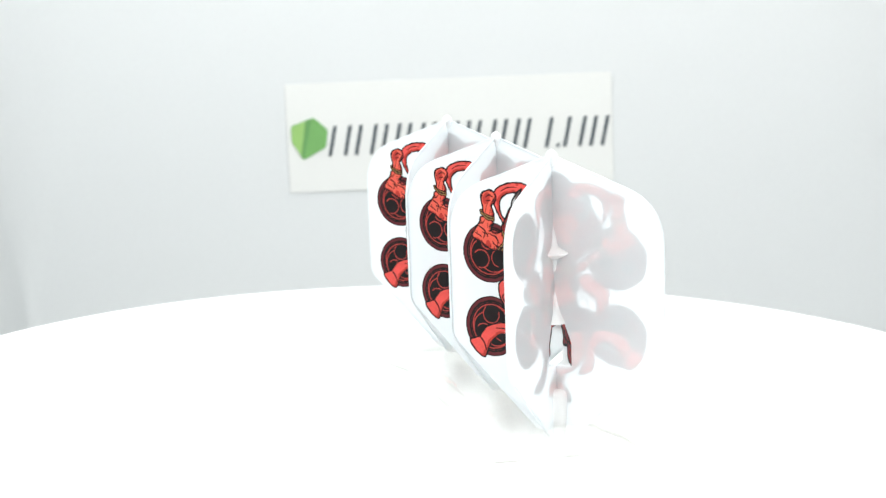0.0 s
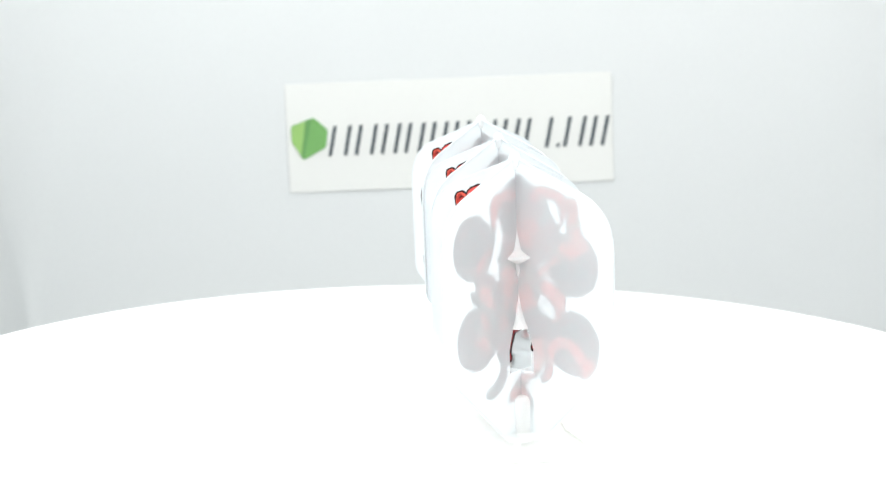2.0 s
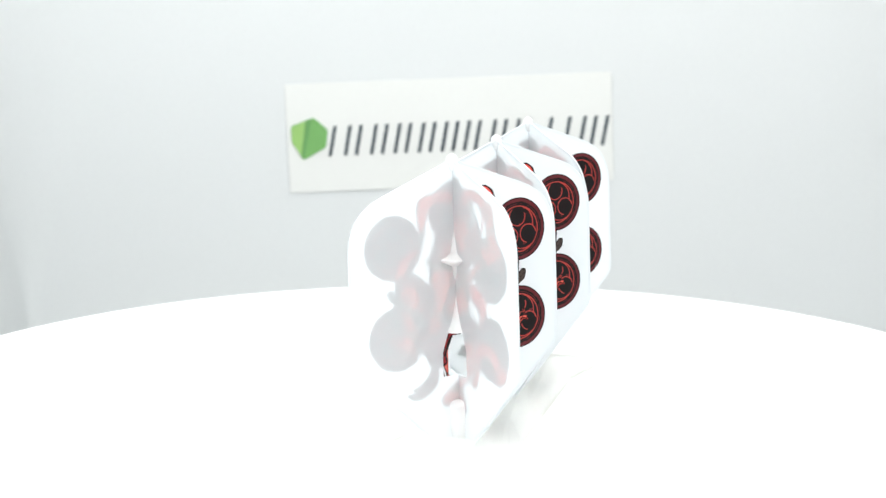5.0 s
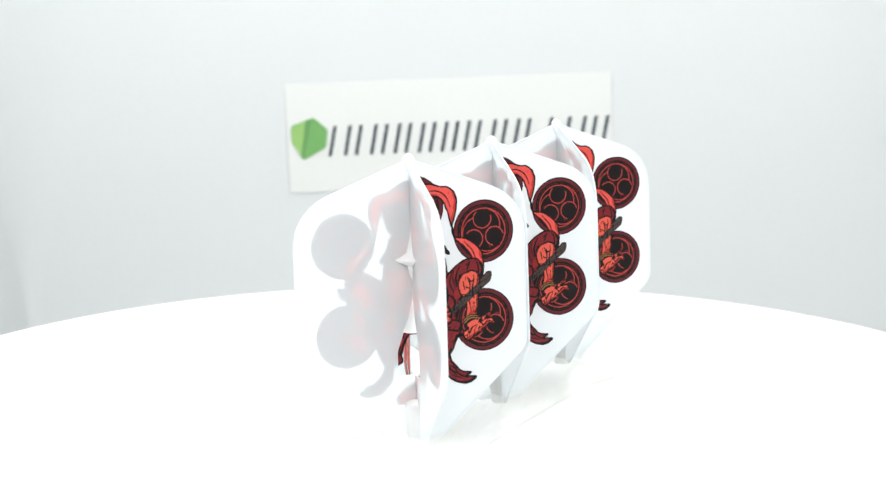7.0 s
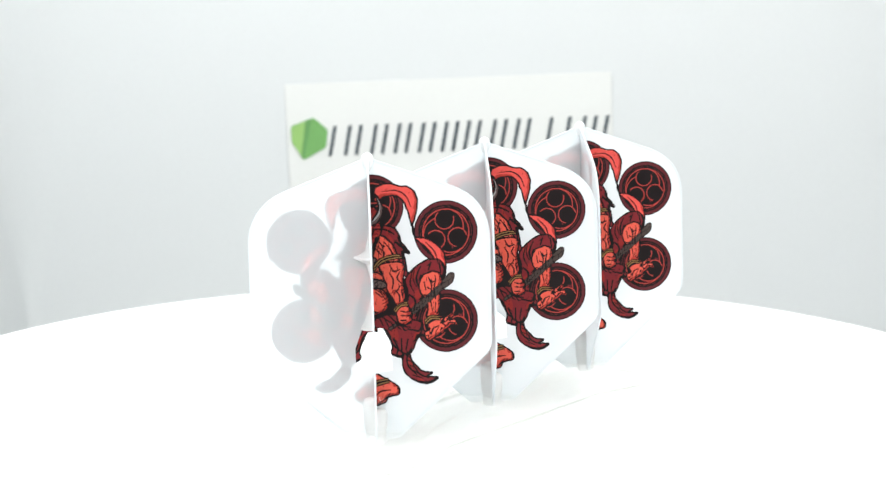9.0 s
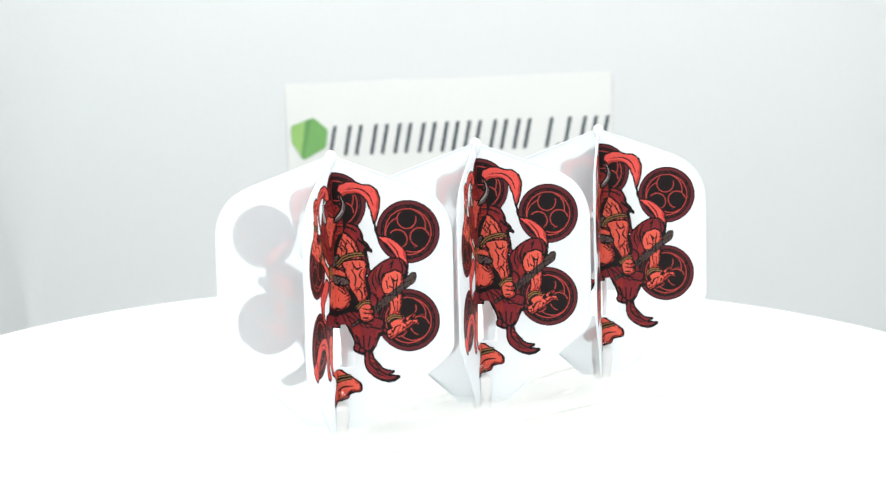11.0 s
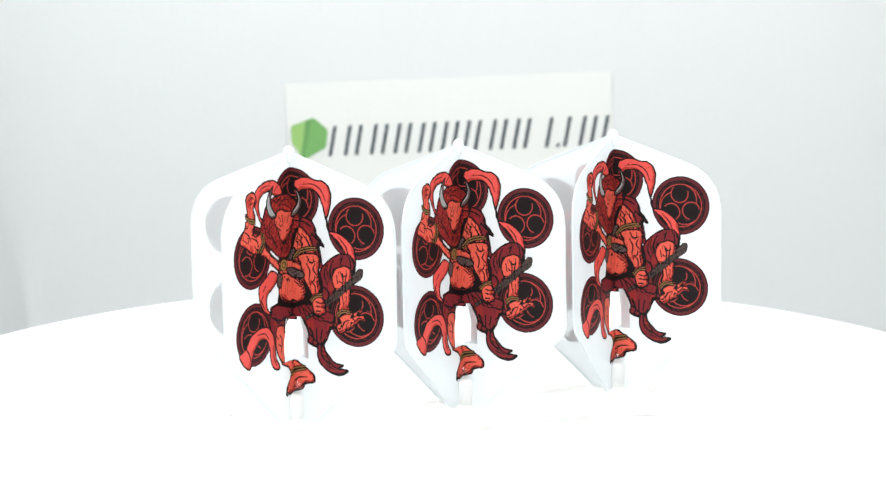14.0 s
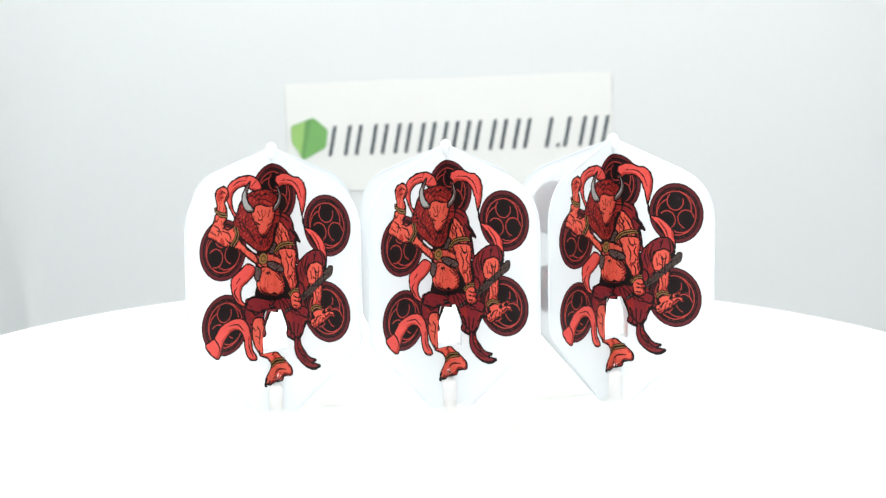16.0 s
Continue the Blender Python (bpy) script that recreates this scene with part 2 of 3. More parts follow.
def spread_of(points):
    """Signed distance to a tapered stroke through (u, v, half width) points, in mm."""
    pts = np.array(points, float)
    ends = np.vstack([2 * pts[0] - pts[1], pts, 2 * pts[-1] - pts[-2]])
    best = np.full(UU.shape, 99.0)
    for i in range(1, len(ends) - 2):
        p0, p1, p2, p3 = ends[i - 1:i + 3]
        for f in np.arange(0, 1.001, 0.1):
            u, v, r = 0.5 * (2 * p1 + (p2 - p0) * f + (2 * p0 - 5 * p1 + 4 * p2 - p3) * f * f + (3 * p1 - p0 - 3 * p2 + p3) * f ** 3)
            best = np.minimum(best, np.hypot(UU - u, VV - v) - max(r, 0.06))
    return best


def curve_through(points, steps=6):
    """A closed smooth outline through (u, v) points."""
    pts, n, out = np.array(points, float), len(points), []
    for i in range(n):
        p0, p1, p2, p3 = pts[i - 1], pts[i], pts[(i + 1) % n], pts[(i + 2) % n]
        for f in np.arange(steps) / steps:
            out.append(0.5 * (2 * p1 + (p2 - p0) * f + (2 * p0 - 5 * p1 + 4 * p2 - p3) * f * f + (3 * p1 - p0 - 3 * p2 + p3) * f ** 3))
    return np.array(out)


def depth_of(outline):
    """Signed distance to a closed outline, below zero inside it, in mm; far cells stay at 99."""
    low, high = outline.min(0) - 1.0, outline.max(0) + 1.0
    c0, c1 = np.searchsorted(GRID_U, (low[0], high[0]))
    r0, r1 = np.searchsorted(GRID_V, (low[1], high[1]))
    u, v = UU[r0:r1, c0:c1], VV[r0:r1, c0:c1]
    near, inside = np.full(u.shape, 99.0), np.zeros(u.shape, bool)
    for (ua, va), (ub, vb) in zip(outline, np.roll(outline, -1, 0)):
        du, dv = ub - ua, vb - va
        f = np.clip(((u - ua) * du + (v - va) * dv) / (du * du + dv * dv + 1e-9), 0, 1)
        near = np.minimum(near, np.hypot(u - ua - f * du, v - va - f * dv))
        if abs(dv) > 1e-9:
            inside ^= ((va > v) != (vb > v)) & (u < ua + (v - va) / dv * du)
    field = np.full(UU.shape, 99.0)
    field[r0:r1, c0:c1] = np.where(inside, -near, near)
    return field


def blob(ink, *points):
    """A field of one ink with a black contour, an uneven shaded side and a little drawn texture."""
    d = depth_of(curve_through(points)) + 0.03 * CURLS
    edge = 0.17 if ink != "club" else 0.07
    lay(d < edge, "black")
    inner = d < 0.07 - edge
    lay(inner, ink)
    lifted = np.roll(d, (3, -3), (0, 1))
    shadow_side = inner & (lifted > -0.10 + 0.10 * MID)
    if ink == "flesh":
        lay(inner & (BROAD > 1.25), "shade")
        lay(shadow_side, "shade")
        lay(inner & (np.abs(SINEW) < 0.09 + 0.06 * CURLS) & (MID > -0.2), "black")
        lay(shadow_side & (np.sin(9.0 * (UU - VV) + 2.0 * MID) > 0.3) & (BROAD > -0.8), "black")
    elif ink == "salmon":
        lay(shadow_side | (inner & (BROAD > 1.6)), "shade")
    elif ink == "maroon":
        lay(inner & (BROAD > 0.8), "mane")
        lay(inner & (np.abs(SINEW + 0.4) < 0.05 + 0.05 * CURLS) & (BROAD > -0.2), "black")
        lay(shadow_side & (MID > -0.3), "black")
    elif ink == "mane":
        lay(inner & (CURLS > 0.75), "shade")
        lay(inner & (np.abs(CURLS) < 0.17), "black")
        lay(shadow_side & (BROAD > -0.3), "black")
    elif ink in ("grey", "club"):
        lay(inner & (np.abs(CURLS) < 0.16), "black")
    elif ink == "bone":
        lay(shadow_side, "grey")


def pen(ink, wide, *points):
    """A drawn line that thins out towards its ends; a golden one has a black contour."""
    n = len(points)
    path = [(u, v, wide * (1.0 if ink != "black" else 0.45 + 0.55 * math.sin(math.pi * (i + 0.5) / n))) for i, (u, v) in enumerate(points)]
    d = spread_of(path)
    if ink != "black":
        lay(d < 0.12, "black")
        d = d + 0.05
    lay(d < 0, ink)


def drum(u, v, r, turn):
    """A round dark shield: a broad maroon rim, a fine red ring and in it three round heads with tails that sweep along the ring."""
    d = np.hypot(UU - u, VV - v)
    lay(d < r, "black")
    lay((d < r - 0.16) & (d > r * 0.865 + 0.04 * CURLS), "ring")
    lay((np.abs(d - r * 0.80) < 0.05) & (CURLS > -0.4), "ring")
    lay(np.abs(d - r * 0.725) < 0.085, "line")
    for k in range(3):
        a = turn + 120 * k
        hu, hv = u + 0.40 * r * math.cos(radians(a)), v + 0.40 * r * math.sin(radians(a))
        to_head = (np.degrees(np.arctan2(VV - hv, UU - hu)) - a + 180) % 360 - 180
        lay((np.abs(np.hypot(UU - hu, VV - hv) - 0.295 * r) < 0.085) & ((to_head < -75) | (to_head > 35)), "line")
        tail = [(u + q * r * math.cos(radians(a + e)), v + q * r * math.sin(radians(a + e)), 0.085) for q, e in ((0.56, 33), (0.60, 48), (0.65, 64), (0.69, 82), (0.72, 100))]
        lay(spread_of(tail) < 0, "line")
    lay((d < r * 0.69) & (MID > 1.5) & (CURLS > 0.4), "ring")


def draw_print():
    drum(0.35, 39.15, 4.95, 80)
    drum(11.75, 34.75, 4.95, 95)
    drum(11.5, 20.85, 4.95, 95)
    drum(-10.85, 31.0, 4.95, 95)
    drum(-10.75, 18.9, 4.95, 95)
    blob("maroon", (0.4, 36.6), (2.5, 36.1), (3.7, 35.7), (4.4, 34.8), (4.7, 33.6), (5.5, 32.5), (6.0, 31.7), (5.1, 31.9), (5.3, 30.7), (5.5, 29.2), (5.7, 27.9), (4.7, 28.6), (3.5, 29.7), (2.4, 32.7), (0.4, 34.7))
    blob("salmon", (-2.5, 40.9), (-4.4, 42.3), (-6.9, 42.3), (-8.9, 41.6), (-10.0, 40.2), (-9.7, 38.6), (-9.0, 37.2), (-8.1, 35.7), (-7.3, 34.8), (-7.1, 35.7), (-8.3, 36.8), (-8.8, 38.1), (-8.7, 39.5), (-7.7, 40.5), (-5.8, 40.9), (-4.7, 40.2), (-2.7, 39.6))
    blob("salmon", (1.0, 41.8), (1.9, 42.4), (3.3, 42.6), (4.8, 42.1), (6.0, 42.0), (7.1, 41.0), (7.4, 39.7), (7.2, 38.0), (6.6, 36.2), (6.4, 36.4), (6.1, 37.8), (5.6, 39.2), (5.0, 40.2), (4.1, 40.7), (2.6, 40.7), (1.6, 40.2), (0.9, 40.0))
    pen("black", 0.20, (6.6, 36.2), (6.7, 34.9), (7.1, 34.0))
    blob("salmon", (7.1, 34.0), (8.6, 33.9), (10.1, 33.0), (11.2, 31.8), (11.5, 30.6), (11.5, 28.9), (10.0, 28.8), (10.0, 30.0), (9.6, 31.2), (8.6, 32.5), (7.7, 33.3))
    blob("maroon", (5.3, 27.6), (5.8, 28.4), (6.7, 29.3), (8.0, 30.2), (9.3, 30.6), (10.6, 30.4), (11.4, 29.3), (11.4, 27.9), (10.5, 27.2), (8.3, 28.1), (7.6, 27.1), (7.7, 25.6), (7.8, 24.0), (7.2, 22.4), (6.8, 20.8), (7.4, 19.9), (5.8, 19.2), (4.5, 19.4), (2.5, 20.3), (0.3, 21.4), (0.3, 22.7), (2.6, 22.8), (4.9, 24.2), (5.1, 25.8))
    blob("maroon", (2.0, 19.8), (3.5, 18.8), (6.4, 18.8), (6.3, 16.9), (5.4, 16.5), (4.6, 15.5), (3.6, 15.6), (2.8, 16.2), (3.0, 17.5))
    blob("maroon", (4.6, 18.7), (5.8, 18.7), (6.4, 18.3), (5.7, 16.4), (5.8, 15.1), (6.6, 13.9), (7.6, 13.0), (9.0, 12.7), (8.3, 12.3), (8.2, 12.1), (9.9, 11.9), (9.0, 11.2), (7.9, 11.1), (6.6, 11.5), (5.6, 12.2), (4.8, 13.1), (4.5, 14.7), (4.7, 16.3))
    blob("maroon", (5.2, 20.4), (7.4, 19.9), (8.5, 18.7), (7.2, 18.7), (5.8, 19.0))
    blob("salmon", (-5.7, 28.2), (-4.0, 27.1), (-5.1, 25.8), (-6.9, 24.7), (-7.4, 23.4), (-7.0, 22.2), (-5.9, 21.2), (-8.0, 22.1), (-9.2, 24.1), (-9.2, 26.1), (-7.7, 27.1))
    blob("maroon", (-6.4, 21.6), (-5.9, 22.5), (-3.2, 22.5), (-1.9, 21.2), (-2.4, 19.4), (-2.7, 16.6), (-4.1, 15.9), (-5.5, 16.1), (-6.0, 18.1), (-6.5, 19.8))
    blob("flesh", (-4.7, 18.8), (-3.2, 19.1), (-2.4, 18.0), (-2.5, 13.3), (-3.4, 13.2), (-4.5, 14.6), (-5.0, 16.5))
    blob("salmon", (-15.0, 16.1), (-13.2, 17.1), (-11.8, 18.7), (-9.7, 19.5), (-7.5, 19.5), (-6.0, 18.4), (-5.3, 16.3), (-5.1, 14.2), (-4.1, 12.4), (-5.6, 12.5), (-6.5, 14.0), (-6.9, 16.4), (-8.0, 17.7), (-9.6, 17.6), (-11.2, 16.1), (-12.5, 13.7))
    # a dark ground under the body and its belt
    blob("black", (-3.5, 29.8), (0.3, 31.2), (3.0, 30.5), (4.7, 28.4), (5.6, 25.2), (4.9, 22.4), (3.2, 20.3), (-3.2, 20.4), (-4.2, 22.5), (-3.8, 24.3), (-3.9, 27.0))
    blob("maroon", (-4.2, 22.5), (-0.3, 21.6), (2.9, 22.2), (6.1, 21.3), (7.8, 20.4), (6.7, 17.9), (5.4, 15.8), (3.1, 17.5), (2.2, 19.7), (-0.3, 20.3), (-3.2, 20.0), (-5.9, 20.8), (-5.9, 22.1))
    blob("flesh", (-5.7, 30.4), (-3.0, 29.2), (-1.4, 29.5), (0.3, 30.9), (2.2, 30.4), (3.3, 28.7), (2.8, 26.3), (1.8, 25.7), (-0.1, 26.6), (-2.3, 26.8), (-3.7, 27.9))
    blob("flesh", (-3.6, 26.6), (-2.3, 27.3), (-0.1, 26.8), (1.8, 26.0), (2.5, 24.7), (2.3, 23.2), (0.9, 22.3), (-1.7, 22.6), (-3.3, 23.5), (-3.8, 24.9))
    blob("flesh", (-8.1, 34.3), (-7.2, 33.2), (-7.3, 32.1), (-5.2, 30.4), (-3.7, 29.1), (-3.6, 28.0), (-5.3, 29.0), (-7.0, 30.4), (-8.5, 31.2), (-7.9, 32.8))
    blob("flesh", (-11.2, 40.9), (-10.4, 41.1), (-9.7, 40.5), (-9.5, 39.5), (-10.3, 38.5), (-9.9, 37.2), (-10.3, 36.4), (-11.8, 37.0), (-11.9, 38.4), (-12.2, 39.8), (-11.9, 40.6))
    blob("flesh", (-12.1, 36.8), (-10.1, 36.2), (-10.5, 34.7), (-9.8, 34.1), (-8.2, 34.4), (-7.4, 33.2), (-8.3, 31.5), (-10.4, 31.5), (-12.4, 32.6), (-14.0, 33.5), (-13.3, 34.8), (-12.6, 35.8))
    blob("flesh", (0.1, 34.7), (1.8, 34.6), (3.0, 33.7), (3.8, 32.4), (4.2, 31.2), (4.6, 30.1), (4.5, 29.0), (3.5, 28.3), (2.2, 28.3), (1.0, 28.9), (0.1, 29.6))
    blob("flesh", (1.4, 30.0), (4.1, 30.4), (5.2, 29.7), (4.9, 27.6), (5.1, 25.8), (5.2, 24.2), (3.9, 23.6), (3.3, 24.7), (2.5, 25.9), (2.2, 26.7), (1.9, 28.1))
    blob("flesh", (8.3, 28.3), (9.6, 28.7), (10.7, 28.2), (10.9, 27.0), (10.6, 25.7), (10.6, 24.1), (10.4, 22.6), (10.1, 21.3), (8.5, 21.3), (8.7, 22.8), (8.4, 24.3), (7.6, 25.5), (7.4, 26.5), (7.7, 27.6))
    blob("mane", (-5.4, 39.4), (-3.4, 39.9), (-1.3, 39.9), (0.6, 39.3), (1.8, 37.9), (2.0, 36.0), (1.2, 34.0), (0.6, 32.4), (0.2, 31.1), (-0.7, 30.1), (-2.3, 29.6), (-3.8, 30.3), (-5.1, 31.2), (-6.6, 32.3), (-8.1, 33.7), (-8.5, 35.2), (-7.7, 36.7), (-7.0, 38.2))
    blob("flesh", (-4.1, 37.2), (-2.8, 37.6), (-1.3, 37.1), (0.3, 37.0), (0.6, 35.8), (0.1, 34.4), (-0.6, 33.6), (-1.6, 32.6), (-2.8, 32.6), (-3.6, 34.2), (-4.4, 35.4), (-4.6, 36.6))
    blob("bone", (-4.8, 41.5), (-6.0, 40.3), (-6.6, 39.0), (-6.4, 37.7), (-5.5, 36.6), (-4.1, 36.7), (-5.2, 38.0), (-5.6, 39.2), (-5.3, 40.3))
    blob("bone", (1.0, 41.0), (1.5, 39.4), (1.3, 38.2), (0.5, 37.1), (0.2, 36.3), (1.2, 36.7), (2.0, 38.0), (2.0, 39.4))
    blob("grey", (-1.4, 28.0), (0.3, 27.9), (2.1, 27.3), (2.1, 26.5), (0.3, 26.5), (-1.2, 27.3))
    blob("grey", (-3.9, 27.5), (-2.8, 26.9), (-3.4, 25.2), (-4.2, 25.7))
    blob("grey", (-0.9, 29.5), (-0.5, 30.3), (0.6, 31.2), (0.8, 30.7), (0.1, 29.3))
    blob("club", (5.6, 22.5), (7.8, 24.4), (10.3, 26.4), (11.9, 28.1), (12.6, 28.4), (12.9, 27.8), (12.5, 26.8), (10.8, 25.6), (8.6, 23.7), (6.2, 22.0))
    pen("club", 0.22, (5.9, 22.3), (4.4, 21.1), (2.7, 20.0))
    blob("flesh", (3.9, 23.0), (4.9, 23.6), (5.9, 23.0), (6.1, 21.9), (5.9, 20.9), (4.7, 20.5), (4.0, 21.1), (3.8, 22.1))
    blob("flesh", (8.6, 20.4), (10.0, 21.2), (11.3, 21.4), (12.3, 22.0), (12.7, 21.7), (12.0, 21.0), (12.9, 21.0), (13.2, 20.1), (12.3, 20.2), (10.9, 19.0), (10.3, 18.8), (9.0, 17.9), (8.3, 18.1), (8.1, 19.0), (8.9, 19.7))
    blob("flesh", (-3.4, 13.0), (0.3, 12.9), (1.1, 12.5), (2.7, 11.5), (3.8, 10.5), (3.6, 9.5), (2.1, 9.2), (1.5, 8.3), (-0.2, 7.9), (-1.6, 7.6), (-2.3, 8.5), (-1.3, 9.9), (-0.9, 11.0), (-1.8, 12.1))
    pen("black", 0.22, (-1.9, 8.7), (-2.4, 7.8), (-2.1, 7.4))
    pen("black", 0.20, (-1.3, 8.2), (-1.6, 7.7))
    pen("black", 0.12, (-11.3, 39.9), (-10.7, 40.3), (-10.1, 40.0))
    pen("black", 0.10, (-11.2, 39.3), (-10.5, 39.4))
    pen("black", 0.13, (-12.7, 35.2), (-11.6, 34.4), (-11.9, 33.3))
    pen("black", 0.13, (-11.0, 34.1), (-9.6, 33.5), (-9.1, 32.5))
    pen("black", 0.10, (-13.4, 34.1), (-12.4, 33.6))
    pen("black", 0.12, (-10.3, 32.8), (-9.6, 32.1), (-8.6, 31.9))
    pen("black", 0.10, (-5.7, 41.7), (-7.3, 41.6), (-8.5, 41.0))
    pen("black", 0.10, (-3.5, 41.5), (-4.5, 40.7))
    pen("black", 0.14, (-8.2, 24.6), (-8.7, 23.8), (-7.8, 22.4))
    pen("black", 0.12, (-7.5, 26.1), (-8.2, 25.3))
    pen("black", 0.14, (-13.2, 17.1), (-12.4, 16.1), (-12.0, 14.9))
    pen("black", 0.12, (-10.0, 18.7), (-8.1, 18.6), (-6.9, 17.5))
    pen("black", 0.12, (-5.9, 15.9), (-5.7, 14.3), (-5.0, 13.0))
    pen("black", 0.14, (-3.9, 17.7), (-3.3, 16.7), (-3.6, 14.9))
    pen("black", 0.10, (-4.3, 16.2), (-3.3, 15.7))
    pen("black", 0.16, (-5.5, 20.8), (-4.3, 19.7), (-3.2, 20.0))
    pen("black", 0.14, (-5.4, 18.4), (-4.4, 17.1))
    pen("black", 0.14, (-3.1, 24.2), (-2.7, 23.4), (-1.0, 22.7), (1.0, 22.6))
    pen("black", 0.10, (0.2, 26.5), (1.4, 25.7), (2.1, 24.6))
    pen("black", 0.12, (0.6, 25.8), (1.6, 25.0))
    pen("black", 0.16, (-0.3, 21.9), (-0.4, 20.4))
    pen("black", 0.12, (-3.7, 28.4), (-2.3, 27.3))
    pen("black", 0.10, (0.3, 30.2), (0.5, 29.3), (1.9, 29.0))
    pen("black", 0.14, (-3.9, 34.9), (-2.9, 34.3))
    pen("black", 0.14, (-1.3, 34.0), (-0.2, 34.4))
    pen("black", 0.10, (-2.4, 36.8), (-2.3, 35.2))
    pen("black", 0.10, (-3.4, 36.6), (-2.8, 35.7))
    pen("black", 0.10, (-0.6, 36.5), (-1.1, 35.4))
    pen("black", 0.20, (-2.8, 32.5), (-2.0, 32.1), (-1.3, 32.4))
    pen("black", 0.10, (-5.3, 36.4), (-6.0, 35.6), (-5.9, 34.4))
    pen("black", 0.10, (-6.7, 35.6), (-7.1, 34.3), (-5.9, 33.2))
    pen("black", 0.10, (-5.4, 33.7), (-4.3, 32.4), (-3.5, 31.1))
    pen("black", 0.10, (-2.9, 31.5), (-2.2, 30.5))
    pen("black", 0.10, (-0.7, 31.5), (-1.4, 30.7))
    pen("black", 0.10, (-2.7, 38.9), (-1.3, 39.1), (0.1, 38.4))
    pen("black", 0.10, (-3.5, 38.3), (-1.7, 38.3), (-0.2, 37.6))
    pen("black", 0.12, (1.1, 34.0), (1.9, 32.9), (1.7, 32.0))
    pen("black", 0.12, (2.2, 33.5), (3.1, 32.4), (3.4, 31.4))
    pen("black", 0.12, (0.8, 32.6), (1.6, 31.7))
    pen("black", 0.14, (2.9, 30.0), (3.5, 29.0), (4.4, 29.2))
    pen("black", 0.12, (1.3, 29.6), (1.9, 28.6))
    pen("black", 0.20, (5.5, 32.3), (4.7, 32.9), (3.9, 33.6))
    pen("black", 0.16, (0.7, 35.7), (2.4, 35.5), (3.7, 34.8))
    pen("black", 0.16, (4.3, 34.2), (4.9, 32.8), (5.6, 31.9))
    pen("black", 0.16, (4.8, 31.9), (5.1, 30.1))
    pen("black", 0.14, (2.8, 28.8), (3.4, 27.6), (3.2, 26.3))
    pen("black", 0.13, (4.4, 28.8), (4.0, 27.9), (4.7, 27.0))
    pen("black", 0.13, (3.7, 26.0), (4.3, 25.1), (4.3, 24.2))
    pen("black", 0.12, (4.6, 26.0), (4.8, 24.8))
    pen("black", 0.12, (4.4, 22.7), (5.2, 22.5), (5.8, 22.7))
    pen("black", 0.12, (4.4, 22.0), (5.4, 21.9), (5.9, 22.0))
    pen("black", 0.12, (4.4, 21.2), (5.2, 21.2))
    pen("black", 0.13, (8.9, 27.8), (9.3, 26.6), (9.2, 25.0))
    pen("black", 0.13, (10.0, 27.5), (9.7, 26.0), (9.9, 24.4))
    pen("black", 0.12, (9.1, 24.1), (9.4, 22.5))
    pen("black", 0.12, (8.2, 27.1), (8.4, 25.9))
    pen("black", 0.10, (9.9, 23.8), (9.8, 22.2))
    pen("black", 0.12, (9.0, 18.7), (9.4, 19.7), (10.3, 20.1))
    pen("black", 0.12, (10.7, 20.6), (11.3, 20.1))
    pen("black", 0.12, (11.6, 21.2), (12.1, 20.8))
    pen("black", 0.10, (11.9, 20.6), (12.7, 20.5))
    pen("black", 0.13, (6.3, 28.6), (6.0, 27.0), (6.6, 25.5))
    pen("black", 0.13, (7.7, 29.6), (7.0, 28.0), (7.1, 26.5))
    pen("black", 0.18, (5.9, 25.2), (6.7, 24.3), (6.5, 22.7))
    pen("black", 0.16, (2.6, 22.0), (4.2, 20.5), (5.8, 20.1))
    pen("black", 0.16, (1.0, 22.3), (2.6, 21.1))
    pen("black", 0.16, (9.3, 30.1), (8.9, 29.0))
    pen("black", 0.16, (10.6, 30.0), (10.8, 28.5))
    pen("black", 0.18, (5.5, 19.8), (7.1, 19.4))
    pen("black", 0.18, (3.1, 18.4), (3.8, 16.9), (3.6, 15.9))
    pen("black", 0.16, (4.4, 18.3), (4.4, 16.3))
    pen("black", 0.16, (5.4, 18.2), (5.1, 16.6))
    pen("black", 0.16, (5.2, 16.3), (5.3, 14.1), (6.6, 12.6))
    pen("black", 0.14, (6.1, 14.2), (7.1, 12.6), (8.5, 11.9))
    pen("black", 0.14, (-0.2, 9.1), (0.9, 10.1), (2.4, 10.3))
    pen("black", 0.10, (-0.6, 8.5), (0.3, 8.9))
    pen("black", 0.12, (2.1, 41.4), (4.2, 41.5), (5.7, 40.6), (6.4, 39.0))
    pen("black", 0.12, (8.6, 33.3), (9.9, 31.8), (10.4, 30.0))
    pen("black", 0.13, (1.1, 32.9), (2.1, 32.0), (1.8, 30.9))
    pen("black", 0.12, (2.8, 32.6), (3.6, 31.5), (3.4, 30.3))
    pen("black", 0.14, (-3.0, 29.0), (-2.1, 29.6), (-0.8, 29.2))
    pen("black", 0.10, (-6.2, 31.2), (-5.7, 30.5), (-4.4, 29.9))
    pen("black", 0.10, (-3.2, 26.0), (-3.1, 24.8))
    pen("black", 0.12, (-1.0, 22.5), (0.1, 22.8), (1.2, 22.5))
    pen("black", 0.16, (1.5, 26.4), (2.4, 25.3), (2.6, 24.0), (2.2, 22.7))
    pen("black", 0.12, (1.0, 26.4), (2.0, 25.4))
    pen("black", 0.07, (1.3, 26.1), (2.0, 26.3))
    pen("black", 0.07, (1.4, 25.5), (2.1, 25.8))
    pen("black", 0.07, (1.5, 25.0), (2.2, 25.3))
    pen("black", 0.07, (1.6, 24.5), (2.3, 24.8))
    pen("black", 0.07, (1.7, 24.0), (2.4, 24.3))
